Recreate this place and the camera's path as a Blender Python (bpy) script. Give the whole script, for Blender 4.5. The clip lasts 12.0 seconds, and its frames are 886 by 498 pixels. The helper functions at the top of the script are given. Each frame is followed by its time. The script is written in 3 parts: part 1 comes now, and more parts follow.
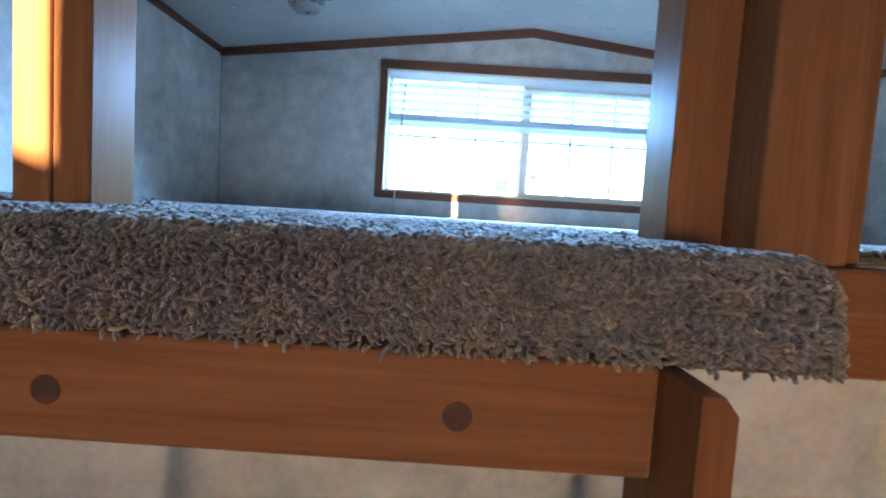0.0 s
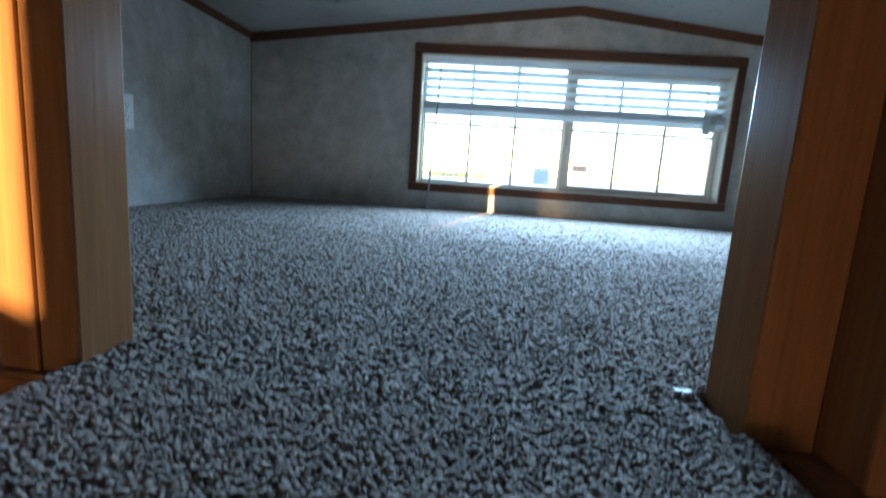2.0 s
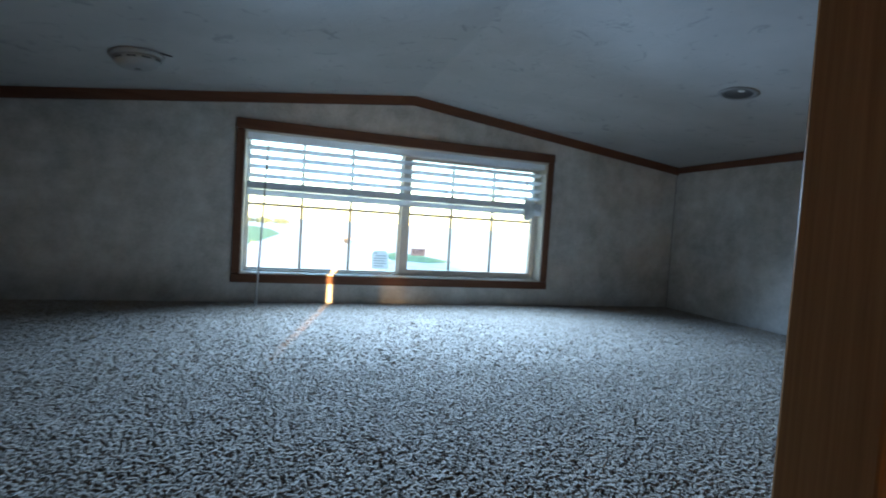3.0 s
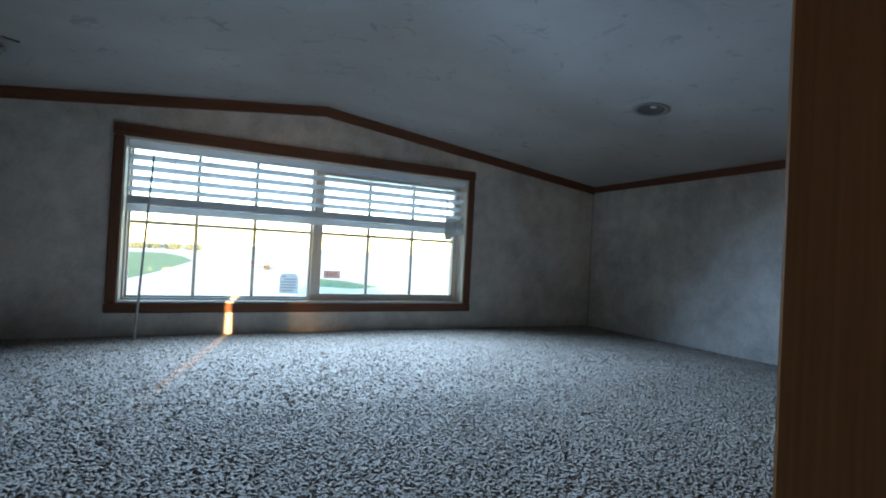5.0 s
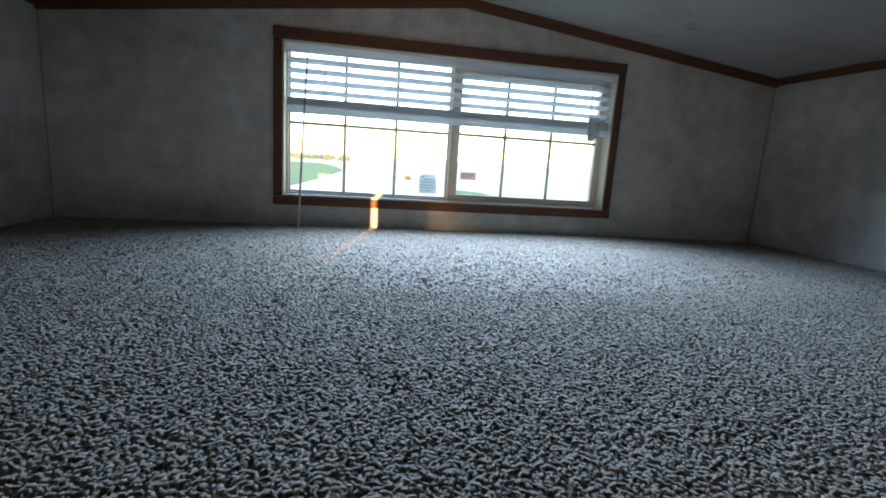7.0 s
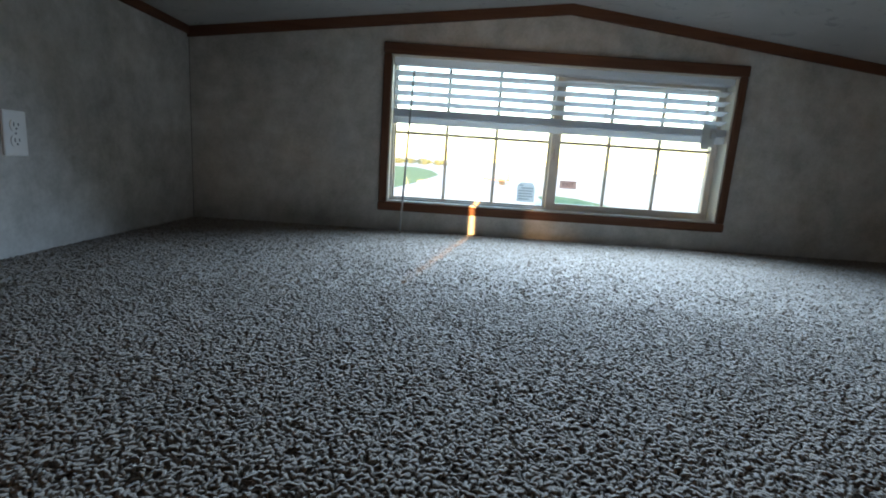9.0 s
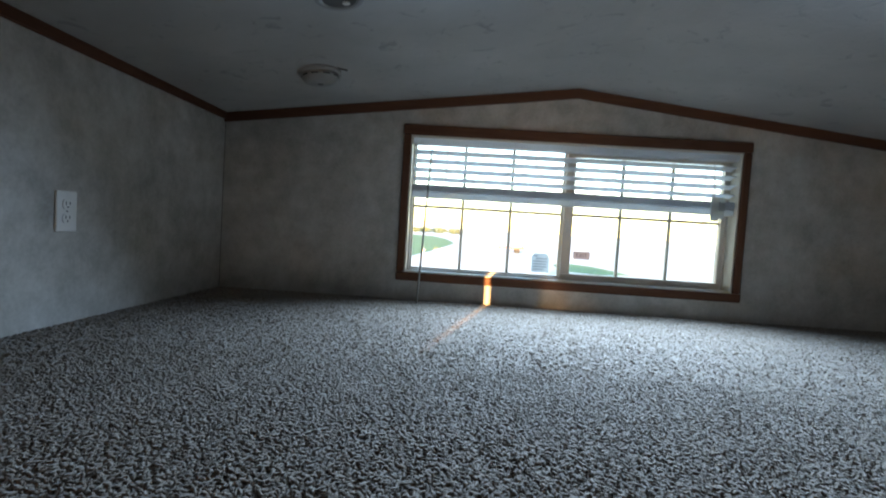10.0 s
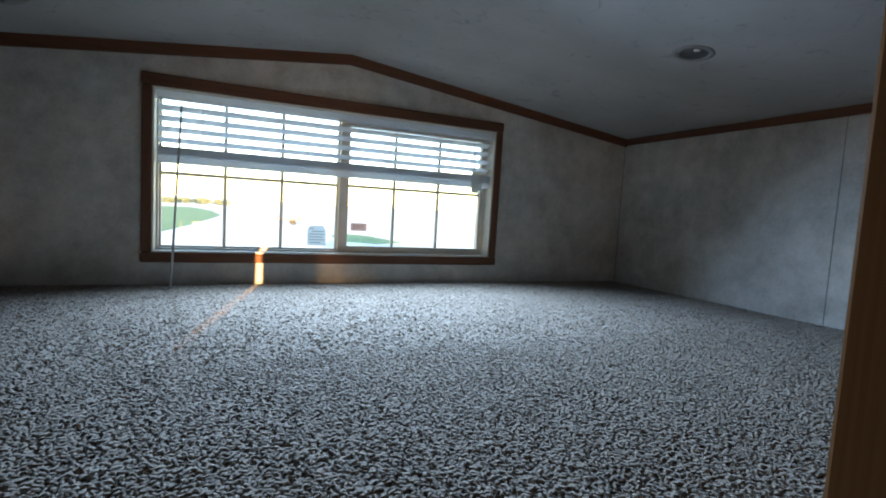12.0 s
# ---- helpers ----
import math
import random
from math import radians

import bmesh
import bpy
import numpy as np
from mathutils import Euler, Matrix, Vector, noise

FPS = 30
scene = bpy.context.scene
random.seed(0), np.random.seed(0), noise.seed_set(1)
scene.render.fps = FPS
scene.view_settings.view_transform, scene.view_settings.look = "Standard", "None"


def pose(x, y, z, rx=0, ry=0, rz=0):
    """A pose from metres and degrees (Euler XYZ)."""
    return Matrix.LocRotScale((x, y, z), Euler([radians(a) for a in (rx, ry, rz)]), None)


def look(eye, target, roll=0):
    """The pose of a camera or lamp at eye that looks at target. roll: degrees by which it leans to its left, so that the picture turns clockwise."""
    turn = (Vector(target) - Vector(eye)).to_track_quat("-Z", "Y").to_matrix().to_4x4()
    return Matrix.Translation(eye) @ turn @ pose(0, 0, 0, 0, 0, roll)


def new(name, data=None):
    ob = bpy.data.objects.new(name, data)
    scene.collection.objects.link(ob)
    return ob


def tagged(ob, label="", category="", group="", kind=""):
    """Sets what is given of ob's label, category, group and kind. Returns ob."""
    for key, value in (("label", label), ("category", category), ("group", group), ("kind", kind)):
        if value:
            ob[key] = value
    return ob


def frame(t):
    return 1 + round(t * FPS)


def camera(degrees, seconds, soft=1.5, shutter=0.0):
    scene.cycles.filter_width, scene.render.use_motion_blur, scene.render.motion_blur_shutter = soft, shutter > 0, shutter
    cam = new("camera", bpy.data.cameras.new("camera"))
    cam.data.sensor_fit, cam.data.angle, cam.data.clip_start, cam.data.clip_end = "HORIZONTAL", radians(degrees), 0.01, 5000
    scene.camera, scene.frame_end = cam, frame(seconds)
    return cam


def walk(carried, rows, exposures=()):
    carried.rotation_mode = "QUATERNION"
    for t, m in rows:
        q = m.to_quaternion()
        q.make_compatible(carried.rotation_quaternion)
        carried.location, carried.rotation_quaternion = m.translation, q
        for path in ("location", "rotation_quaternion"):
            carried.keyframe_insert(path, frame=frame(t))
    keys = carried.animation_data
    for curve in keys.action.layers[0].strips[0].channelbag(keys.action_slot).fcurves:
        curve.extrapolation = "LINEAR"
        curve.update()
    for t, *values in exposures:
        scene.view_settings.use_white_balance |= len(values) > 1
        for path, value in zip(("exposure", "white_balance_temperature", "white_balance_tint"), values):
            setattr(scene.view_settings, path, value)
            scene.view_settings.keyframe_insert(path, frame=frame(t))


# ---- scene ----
cam = camera(85.3, 12.0, soft=1.9, shutter=0.2)
PATH = [
    (0, (0.39, -2.497, 1.46), (0.375, -0.502, 1.323), 3.6),
    (0.5, (0.378, -2.435, 1.472), (0.227, -0.444, 1.354), 4.0),
    (1, (0.394, -2.394, 1.479), (0.217, -0.416, 1.239), 4.2),
    (1.5, (0.403, -2.371, 1.483), (0.22, -0.426, 1.055), 4.2),
    (1.7, (0.4, -2.374, 1.522), (0.229, -0.437, 1.052), 4.4),
    (1.8, (0.399, -2.384, 1.561), (0.231, -0.448, 1.088), 4.2),
    (2, (0.381, -2.401, 1.642), (0.229, -0.433, 1.319), 3.9),
    (2.2, (0.373, -2.415, 1.712), (0.248, -0.424, 1.579), 3.9),
    (2.3, (0.356, -2.405, 1.725), (0.258, -0.407, 1.705), 3.9),
    (2.5, (0.314, -2.364, 1.752), (0.317, -0.365, 1.705), 3.9),
    (2.6, (0.293, -2.34, 1.765), (0.376, -0.343, 1.692), 3.7),
    (2.8, (0.271, -2.27, 1.784), (0.618, -0.301, 1.762), 3.2),
    (3, (0.231, -2.223, 1.824), (0.843, -0.321, 1.734), 3.6),
    (3.5, (0.221, -2.135, 1.805), (1.04, -0.313, 1.905), 3.1),
    (3.7, (0.223, -2.126, 1.814), (1.082, -0.328, 1.982), 3.4),
    (5.3, (0.323, -2.107, 1.796), (1.208, -0.316, 1.71), 3.4),
    (5.5, (0.314, -2.109, 1.784), (1.031, -0.259, 1.531), 3.8),
    (6, (0.286, -2.096, 1.775), (0.857, -0.188, 1.525), 3.1),
    (6.5, (0.319, -2.102, 1.775), (0.817, -0.181, 1.455), 3.3),
    (7, (0.321, -2.101, 1.755), (0.7, -0.164, 1.394), 3.7),
    (7.5, (0.338, -2.1, 1.75), (0.637, -0.141, 1.397), 3.4),
    (7.7, (0.32, -2.107, 1.755), (0.586, -0.154, 1.396), 3.7),
    (9.3, (0.297, -2.12, 1.781), (0.262, -0.154, 1.416), 3.8),
    (9.5, (0.307, -2.132, 1.79), (0.257, -0.161, 1.455), 3.8),
    (10, (0.293, -2.161, 1.785), (0.213, -0.165, 1.694), 3.6),
    (10.5, (0.278, -2.167, 1.796), (0.229, -0.178, 1.996), 3.7),
    (11, (0.281, -2.119, 1.778), (0.757, -0.178, 1.834), 3.4),
    (11.5, (0.281, -2.094, 1.779), (0.993, -0.229, 1.654), 3.4),
    (12, (0.308, -2.093, 1.79), (1.117, -0.27, 1.632), 3.3),
]
walk(cam, [(t, look(eye, target, roll)) for t, eye, target, roll in PATH], [
    (0.0, 5.4, 4950, 15), (0.5, 4.72, 5000, 14), (1.0, 4.62, 5000, 13), (1.5, 4.45, 5150, 13), (2.0, 4.15, 5950, 15), (3.0, 3.87, 6050, 17), (3.7, 3.8, 6150, 18), (5.3, 3.6, 6400, 20), (9.3, 3.64, 6950, 22), (12.0, 3.62, 6750, 22)])

# tuned places and strengths
LAMP_L, LAMP_R, DETECTOR = (-0.05, -0.96), (1.617, -0.98), (-0.25, -0.455)
LIP = (0.014, 0.618)              # carpeted ledge between the posts
WIN_W, ROOM_W = 2.85, 0.24

# ---------------- constants of the plan (metres) ----------------
DECK = 1.45                      # carpet level of the loft
XL, XR = -0.815, 2.314           # side walls, inner faces
XM = 0.76                        # ridge
EAVE, RIDGE = 2.243, 2.425       # ceiling at the walls and at the ridge
YB = -7.2                        # back wall of the room below
RAIL = -2.021                    # front face of the railing


def ceil_z(x):
    return RIDGE - (RIDGE - EAVE) * abs(x - XM) / (XR - XM)


# ---------------- world, sun, large lights ----------------
SUN_DIR = Vector((0.235, 0.968, -0.0875)).normalized()
world = bpy.data.worlds.new("world")
scene.world = world
world.use_nodes = True
wn = world.node_tree.nodes
sky = wn.new("ShaderNodeTexSky")
sky.sky_type = "NISHITA"
sky.sun_disc = False
sky.sun_elevation = math.asin(-SUN_DIR.z)
sky.sun_rotation = math.atan2(-SUN_DIR.x, -SUN_DIR.y)
sky.air_density, sky.dust_density, sky.ozone_density = 1.0, 0.2, 2.0
wn["Background"].inputs[1].default_value = 0.15
world.node_tree.links.new(sky.outputs[0], wn["Background"].inputs[0])

sun = new("sun", bpy.data.lights.new("sun", "SUN"))
sun.data.energy, sun.data.angle, sun.data.color = 2.1, radians(0.5), (1.0, 0.63, 0.24)
sun.matrix_world = look((0, 0, 0), SUN_DIR)


def area(name, eye, target, w, h, watts, color):
    ob = new(name, bpy.data.lights.new(name, "AREA"))
    ob.data.shape, ob.data.size, ob.data.size_y = "RECTANGLE", w, h
    ob.data.energy, ob.data.color = watts, color
    ob.matrix_world = look(eye, target)
    return ob


# sky stand-in lamp before the loft window; added fill lamp in unseen rear opening
loft_light = area("loft_window_light", (0.79, -0.09, 2.0), (0.79, -1.0, 1.365), 1.2, 0.2, WIN_W, (0.43, 0.715, 1.0))
loft_light.data.spread = radians(124)
room_light = area("room_fill_light", (-0.2, YB - 0.005, 1.18), (0.2, -2.2, 1.5), 0.56, 0.32, ROOM_W, (1.0, 0.88, 0.76))
room_light.data.spread = radians(90)


# ---------------- materials ----------------
class M:
    """A node material under construction."""

    def __init__(self, name, rough=0.6, metal=0.0, spec=0.5):
        self.mat = bpy.data.materials.new(name)
        self.mat.use_nodes = True
        self.t = self.mat.node_tree
        self.b = self.t.nodes["Principled BSDF"]
        self.b.inputs["Roughness"].default_value = rough
        self.b.inputs["Metallic"].default_value = metal
        self.b.inputs["Specular IOR Level"].default_value = spec

    def n(self, kind, **values):
        node = self.t.nodes.new(kind)
        for key, value in values.items():
            node.inputs[key.replace("_", " ")].default_value = value
        return node

    def link(self, a, b):
        self.t.links.new(a, b)

    def coords(self, scale=(1, 1, 1)):
        c, m = self.n("ShaderNodeTexCoord"), self.n("ShaderNodeMapping", Scale=scale)
        self.link(c.outputs["Object"], m.inputs["Vector"])
        return m.outputs[0]

    def noise(self, scale, detail=4.0, rough=0.55, vec=None, distortion=0.0):
        t = self.n("ShaderNodeTexNoise", Scale=scale, Detail=detail, Roughness=rough, Distortion=distortion)
        self.link(vec or self.coords(), t.inputs["Vector"])
        return t.outputs["Fac"]

    def ramp(self, fac, *stops):
        r = self.n("ShaderNodeValToRGB")
        els = r.color_ramp.elements
        while len(els) < len(stops):
            els.new(0.5)
        for e, (p, c) in zip(els, stops):
            e.position, e.color = p, (*c, 1) if len(c) == 3 else c
        self.link(fac, r.inputs[0])
        return r.outputs[0]

    def mix(self, fac, a, b, mode="MIX"):
        m = self.t.nodes.new("ShaderNodeMix")
        m.data_type, m.blend_type = "RGBA", mode
        for sock, v in ((m.inputs[0], fac), (m.inputs[6], a), (m.inputs[7], b)):
            if isinstance(v, (int, float)):
                sock.default_value = v
            elif isinstance(v, tuple):
                sock.default_value = (*v, 1)
            else:
                self.link(v, sock)
        return m.outputs[2]

    def color(self, c):
        if isinstance(c, tuple):
            self.b.inputs["Base Color"].default_value = (*c, 1)
        else:
            self.link(c, self.b.inputs["Base Color"])
        return self

    def bump(self, height, strength=0.3, distance=0.002):
        b = self.n("ShaderNodeBump", Strength=strength, Distance=distance)
        self.link(height, b.inputs["Height"])
        self.link(b.outputs[0], self.b.inputs["Normal"])
        return self

    def rough(self, fac, lo, hi):
        m = self.n("ShaderNodeMapRange")
        m.inputs["To Min"].default_value, m.inputs["To Max"].default_value = lo, hi
        self.link(fac, m.inputs["Value"])
        self.link(m.outputs[0], self.b.inputs["Roughness"])
        return self


def wood(name, dark, mid, light, axis, rough=0.3, grain=1.0):
    m = M(name, rough, 0, 0.022)
    s = [26 * grain] * 3
    s["xyz".index(axis)] = 2.0 * grain
    v = m.coords(tuple(s))
    broad = m.noise(1.0, 3, 0.5, v, 1.5)
    s2 = [220.0] * 3
    s2["xyz".index(axis)] = 6.0
    fine = m.noise(1.0, 3, 0.6, m.coords(tuple(s2)))
    patch = m.noise(3.0, 2)
    c = m.ramp(broad, (0.25, dark), (0.5, mid), (0.75, light))
    c = m.mix(0.35, c, m.ramp(fine, (0.35, dark), (0.65, light)))
    info = m.n("ShaderNodeObjectInfo")
    c = m.mix(m.ramp(info.outputs["Random"], (0, (0.0, 0, 0)), (1, (0.3, 0.3, 0.3))), c, dark)
    c = m.mix(0.25, c, m.ramp(patch, (0.3, mid), (0.7, light)))
    m.color(c).bump(fine, 0.12, 0.001).rough(patch, rough - 0.08, rough + 0.12)
    return m.mat


PINE = ((0.125, 0.049, 0.019), (0.2, 0.09, 0.037), (0.275, 0.135, 0.06))
m_pine_z = wood("varnished_pine_upright", *PINE, "z")
m_pine_x = wood("varnished_pine_level", *PINE, "x")
TRIM = ((0.085, 0.04, 0.026), (0.13, 0.062, 0.04), (0.175, 0.088, 0.058))
m_trim_x = wood("stained_trim_level", *TRIM, "x", 0.45)
m_trim_y = wood("stained_trim_deep", *TRIM, "y", 0.45)
m_trim_z = wood("stained_trim_upright", *TRIM, "z", 0.5)
m_floorwood = wood("plank_floor", (0.2, 0.12, 0.06), (0.28, 0.17, 0.09), (0.36, 0.23, 0.13), "x", 0.4)


def wallpaper():
    m = M("mottled_wall_panel", 0.62)
    big, mid, fine = m.noise(2.6, 5, 0.62, None, 0.5), m.noise(11, 5, 0.65), m.noise(90, 3)
    c = m.ramp(big, (0.3, (0.28, 0.264, 0.234)), (0.5, (0.47, 0.453, 0.423)), (0.7, (0.68, 0.664, 0.63)))
    c = m.mix(0.45, c, m.ramp(mid, (0.34, (0.29, 0.27, 0.235)), (0.66, (0.69, 0.674, 0.645))))
    c = m.mix(0.12, c, m.ramp(fine, (0.35, (0.2, 0.2, 0.18)), (0.65, (0.6, 0.6, 0.57))))
    m.color(c).bump(fine, 0.15, 0.0008).rough(mid, 0.5, 0.75)
    return m.mat


m_wall = wallpaper()


def ceiling_paint():
    m = M("textured_ceiling", 0.85)
    big, blot, fine = m.noise(3, 4), m.noise(16, 4, 0.6, None, 0.8), m.noise(130, 3)
    lump = m.ramp(blot, (0.5, (0, 0, 0)), (0.62, (1, 1, 1)))
    c = m.ramp(big, (0.3, (0.36, 0.36, 0.35)), (0.7, (0.44, 0.44, 0.43)))
    c = m.mix(m.ramp(m.noise(11, 6, 0.72, None, 1.2), (0.585, (0, 0, 0)), (0.65, (0.5, 0.5, 0.5))), c, (0.2, 0.205, 0.21))
    h = m.mix(0.5, lump, fine)
    m.color(c).bump(h, 0.35, 0.003)
    return m.mat


m_ceiling = ceiling_paint()


def carpet_mat(name, tuft):
    m = M(name, 0.8, 0, 0.12)
    m.b.inputs["Sheen Weight"].default_value = 0.35
    m.b.inputs["Sheen Roughness"].default_value = 0.45
    if tuft:
        geo = m.n("ShaderNodeNewGeometry")
        fleck = geo.outputs["Random Per Island"]
    else:
        fleck = m.noise(260, 3, 0.7)
    c = m.ramp(fleck, (0.02, (0.15, 0.114, 0.083)), (0.2, (0.215, 0.168, 0.127)), (0.7, (0.29, 0.232, 0.179)), (0.97, (0.4, 0.332, 0.264)))
    worn = m.noise(4.5, 4, 0.6)
    c = m.mix(0.25, c, m.ramp(worn, (0.35, (0.23, 0.184, 0.14)), (0.68, (0.4, 0.33, 0.265))))
    c = m.mix(0.3, c, m.ramp(m.noise(700, 3, 0.7), (0.35, (0.165, 0.127, 0.092)), (0.65, (0.47, 0.395, 0.32))))
    m.color(c)
    if not tuft:
        m.bump(m.noise(190, 4, 0.7), 0.8, 0.006)
    else:
        m.bump(m.noise(1100, 3), 0.7, 0.0008)
        share, back = m.n("ShaderNodeMixShader", Fac=0.15), m.n("ShaderNodeBsdfTranslucent")
        m.link(c, back.inputs[0])
        m.link(m.b.outputs[0], share.inputs[1]), m.link(back.outputs[0], share.inputs[2])
        m.link(share.outputs[0], m.t.nodes["Material Output"].inputs[0])
    return m.mat


m_carpet, m_tuft = carpet_mat("carpet_base", False), carpet_mat("carpet_yarn", True)


def plain(name, c, rough=0.4, var=0.06, scale=12, metal=0.0, spec=0.5):
    m = M(name, rough, metal, spec)
    lo, hi = tuple(v * (1 - var) for v in c), tuple(min(1, v * (1 + var)) for v in c)
    f = m.noise(scale, 4)
    m.color(m.ramp(f, (0.3, lo), (0.7, hi))).rough(f, rough * 0.85, min(1, rough * 1.15)).bump(m.noise(160, 2), 0.05, 0.0005)
    return m.mat


# white vinyl; the tan in its colour stands for the unlit room side
m_vinyl = plain("unlit_white_vinyl", (0.66, 0.6, 0.53), 0.35)
m_jamb = plain("cream_jamb_lining", (0.66, 0.62, 0.54), 0.5)
m_cord = plain("white_cord", (0.7, 0.69, 0.66), 0.8)
m_wand = plain("clear_plastic_wand", (0.4, 0.39, 0.37), 0.2)
m_plate = plain("white_plastic_plate", (0.8, 0.8, 0.78), 0.35)
m_dark = plain("dark_slot", (0.015, 0.014, 0.013), 0.6)
# discs in place of cut holes; the shade inside is put into the colour
m_hole = plain("hole_shade_brown", (0.06, 0.02, 0.01), 0.7, 0.4, 200)
m_seam = plain("wall_seam", (0.13, 0.125, 0.115), 0.8)
# lamp recess shade put into the colour; also the detector's grey button
m_shade_and_button = plain("shade_and_button_grey", (0.09, 0.09, 0.09), 0.35)


def see_through(name, lo, hi, glow, share, rough):
    """A thin stuff that lets part of the light through."""
    m = M(name, rough)
    mix, tr = m.n("ShaderNodeMixShader", Fac=share), m.n("ShaderNodeBsdfTranslucent")
    m.color(m.ramp(m.noise(60), (0.3, lo), (0.7, hi)))
    tr.inputs[0].default_value = (*glow, 1)
    m.link(m.b.outputs[0], mix.inputs[1]), m.link(tr.outputs[0], mix.inputs[2])
    m.link(mix.outputs[0], m.t.nodes["Material Output"].inputs[0])
    return m.mat


m_label = see_through("pale_label_paper", (0.68, 0.73, 0.78), (0.76, 0.8, 0.84), (0.8, 0.84, 0.88), 0.85, 0.6)
m_slat = see_through("white_blind_slat", (0.72, 0.72, 0.70), (0.8, 0.8, 0.78), (0.9, 0.92, 0.95), 0.8, 0.4)
m_red = see_through("red_brown_label", (0.5, 0.36, 0.33), (0.56, 0.4, 0.37), (0.8, 0.62, 0.58), 0.85, 0.6)
m_clear = see_through("clear_plastic", (0.6, 0.62, 0.62), (0.68, 0.7, 0.7), (0.8, 0.82, 0.82), 0.6, 0.25)
# white ceiling plastic, greyed in the colour for the dim light there
m_dimmed_white = plain("dimmed_white_plastic", (0.26, 0.26, 0.255), 0.5)
m_ink = plain("label_ink", (0.34, 0.38, 0.43), 0.6)
m_dull = plain("dull_red_lettering", (0.3, 0.15, 0.13), 0.6)
m_deckboard = plain("deck_board", (0.42, 0.3, 0.18), 0.8, 0.2)
m_lawn = plain("lawn_grass", (0.13, 0.235, 0.085), 0.9, 0.35, 1.2)
m_gravel = plain("pale_gravel", (0.68, 0.63, 0.57), 0.95, 0.15, 0.7)
m_leaf = plain("hedge_leaf", (0.19, 0.23, 0.13), 0.8, 0.4, 2.0)
m_autumn = plain("autumn_leaf", (0.3, 0.14, 0.05), 0.8, 0.4, 2.0)
m_bark = plain("bark", (0.1, 0.075, 0.055), 0.9, 0.3, 6)
m_rust = plain("red_painted_steel", (0.42, 0.17, 0.13), 0.5, 0.3)
m_tyre = plain("dark_grey_rubber", (0.05, 0.05, 0.05), 0.8)
m_steel = plain("grey_steel", (0.3, 0.3, 0.3), 0.45, 0.15, 12, 0.6)


def glass(name="window_glass", tint=(0.93, 0.96, 0.96)):
    mat = bpy.data.materials.new(name)
    mat.use_nodes = True
    t = mat.node_tree
    t.nodes.remove(t.nodes["Principled BSDF"])
    tr, gl, mx, fr = (t.nodes.new("ShaderNode" + k) for k in ("BsdfTransparent", "BsdfGlossy", "MixShader", "Fresnel"))
    tr.inputs[0].default_value = (*tint, 1)
    gl.inputs["Roughness"].default_value = 0.02
    fr.inputs[0].default_value = 1.45
    t.links.new(fr.outputs[0], mx.inputs[0])
    t.links.new(tr.outputs[0], mx.inputs[1])
    t.links.new(gl.outputs[0], mx.inputs[2])
    t.links.new(mx.outputs[0], t.nodes["Material Output"].inputs[0])
    return mat


m_glass = glass()


def light_filter(name, share):
    """A filter sheet that lets this share of the light go straight through."""
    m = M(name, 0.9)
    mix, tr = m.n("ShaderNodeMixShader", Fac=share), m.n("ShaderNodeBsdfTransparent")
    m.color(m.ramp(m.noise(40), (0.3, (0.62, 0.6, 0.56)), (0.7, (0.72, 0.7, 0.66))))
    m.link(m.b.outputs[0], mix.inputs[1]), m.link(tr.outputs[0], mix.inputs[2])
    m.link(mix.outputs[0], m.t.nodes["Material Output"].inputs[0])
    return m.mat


m_filter, m_filter_dense = light_filter("filter_sheet", 0.18), light_filter("filter_sheet_dense", 0.1)


# ---------------- mesh helpers ----------------
def finish(bm, name, mat, smooth=False):
    bmesh.ops.recalc_face_normals(bm, faces=bm.faces)
    me = bpy.data.meshes.new(name)
    bm.to_mesh(me)
    bm.free()
    if smooth:
        me.polygons.foreach_set("use_smooth", [True] * len(me.polygons))
    me.materials.append(mat)
    return me


def part(name, bm, mat, parent=None, label="", smooth=False):
    """One mesh object, under a thing where one is given."""
    ob = new(name, finish(bm, name, mat, smooth))
    ob.parent = parent
    return tagged(ob, label)


def empty(name, at, label, category, group="", kind=""):
    ob = new(name)
    ob.empty_display_size = 0.05
    ob.location = at
    return tagged(ob, label, category, group, kind)


def keep(ob, thing):
    """Puts ob, built in world coordinates, under a thing that stands elsewhere."""
    ob.parent = thing
    ob.matrix_parent_inverse = Matrix.Translation(-thing.location)
    return ob


def box(x0, x1, y0, y1, z0, z1, bevel=0.0, bm=None, seg=1):
    bm = bm or bmesh.new()
    r = bmesh.ops.create_cube(bm, size=1)
    for v in r["verts"]:
        v.co = Vector(((x0 + x1) / 2 + v.co.x * (x1 - x0), (y0 + y1) / 2 + v.co.y * (y1 - y0), (z0 + z1) / 2 + v.co.z * (z1 - z0)))
    if bevel:
        edges = list({e for v in r["verts"] for e in v.link_edges})
        bmesh.ops.bevel(bm, geom=edges, offset=bevel, segments=seg, affect="EDGES", profile=0.5)
    return bm


def prism(poly, axis, a, b, bm=None):
    """A polygon of (u, v) pushed from a to b along an axis: y takes (x, z), x takes (y, z), z takes (x, y)."""
    bm = bm or bmesh.new()
    put = {"y": lambda u, v, w: (u, w, v), "x": lambda u, v, w: (w, u, v), "z": lambda u, v, w: (u, v, w)}[axis]
    lo, hi = ([bm.verts.new(put(u, v, w)) for u, v in poly] for w in (a, b))
    bm.faces.new(lo), bm.faces.new(hi[::-1])
    for i in range(len(poly)):
        j = (i + 1) % len(poly)
        bm.faces.new((lo[i], lo[j], hi[j], hi[i]))
    return bm


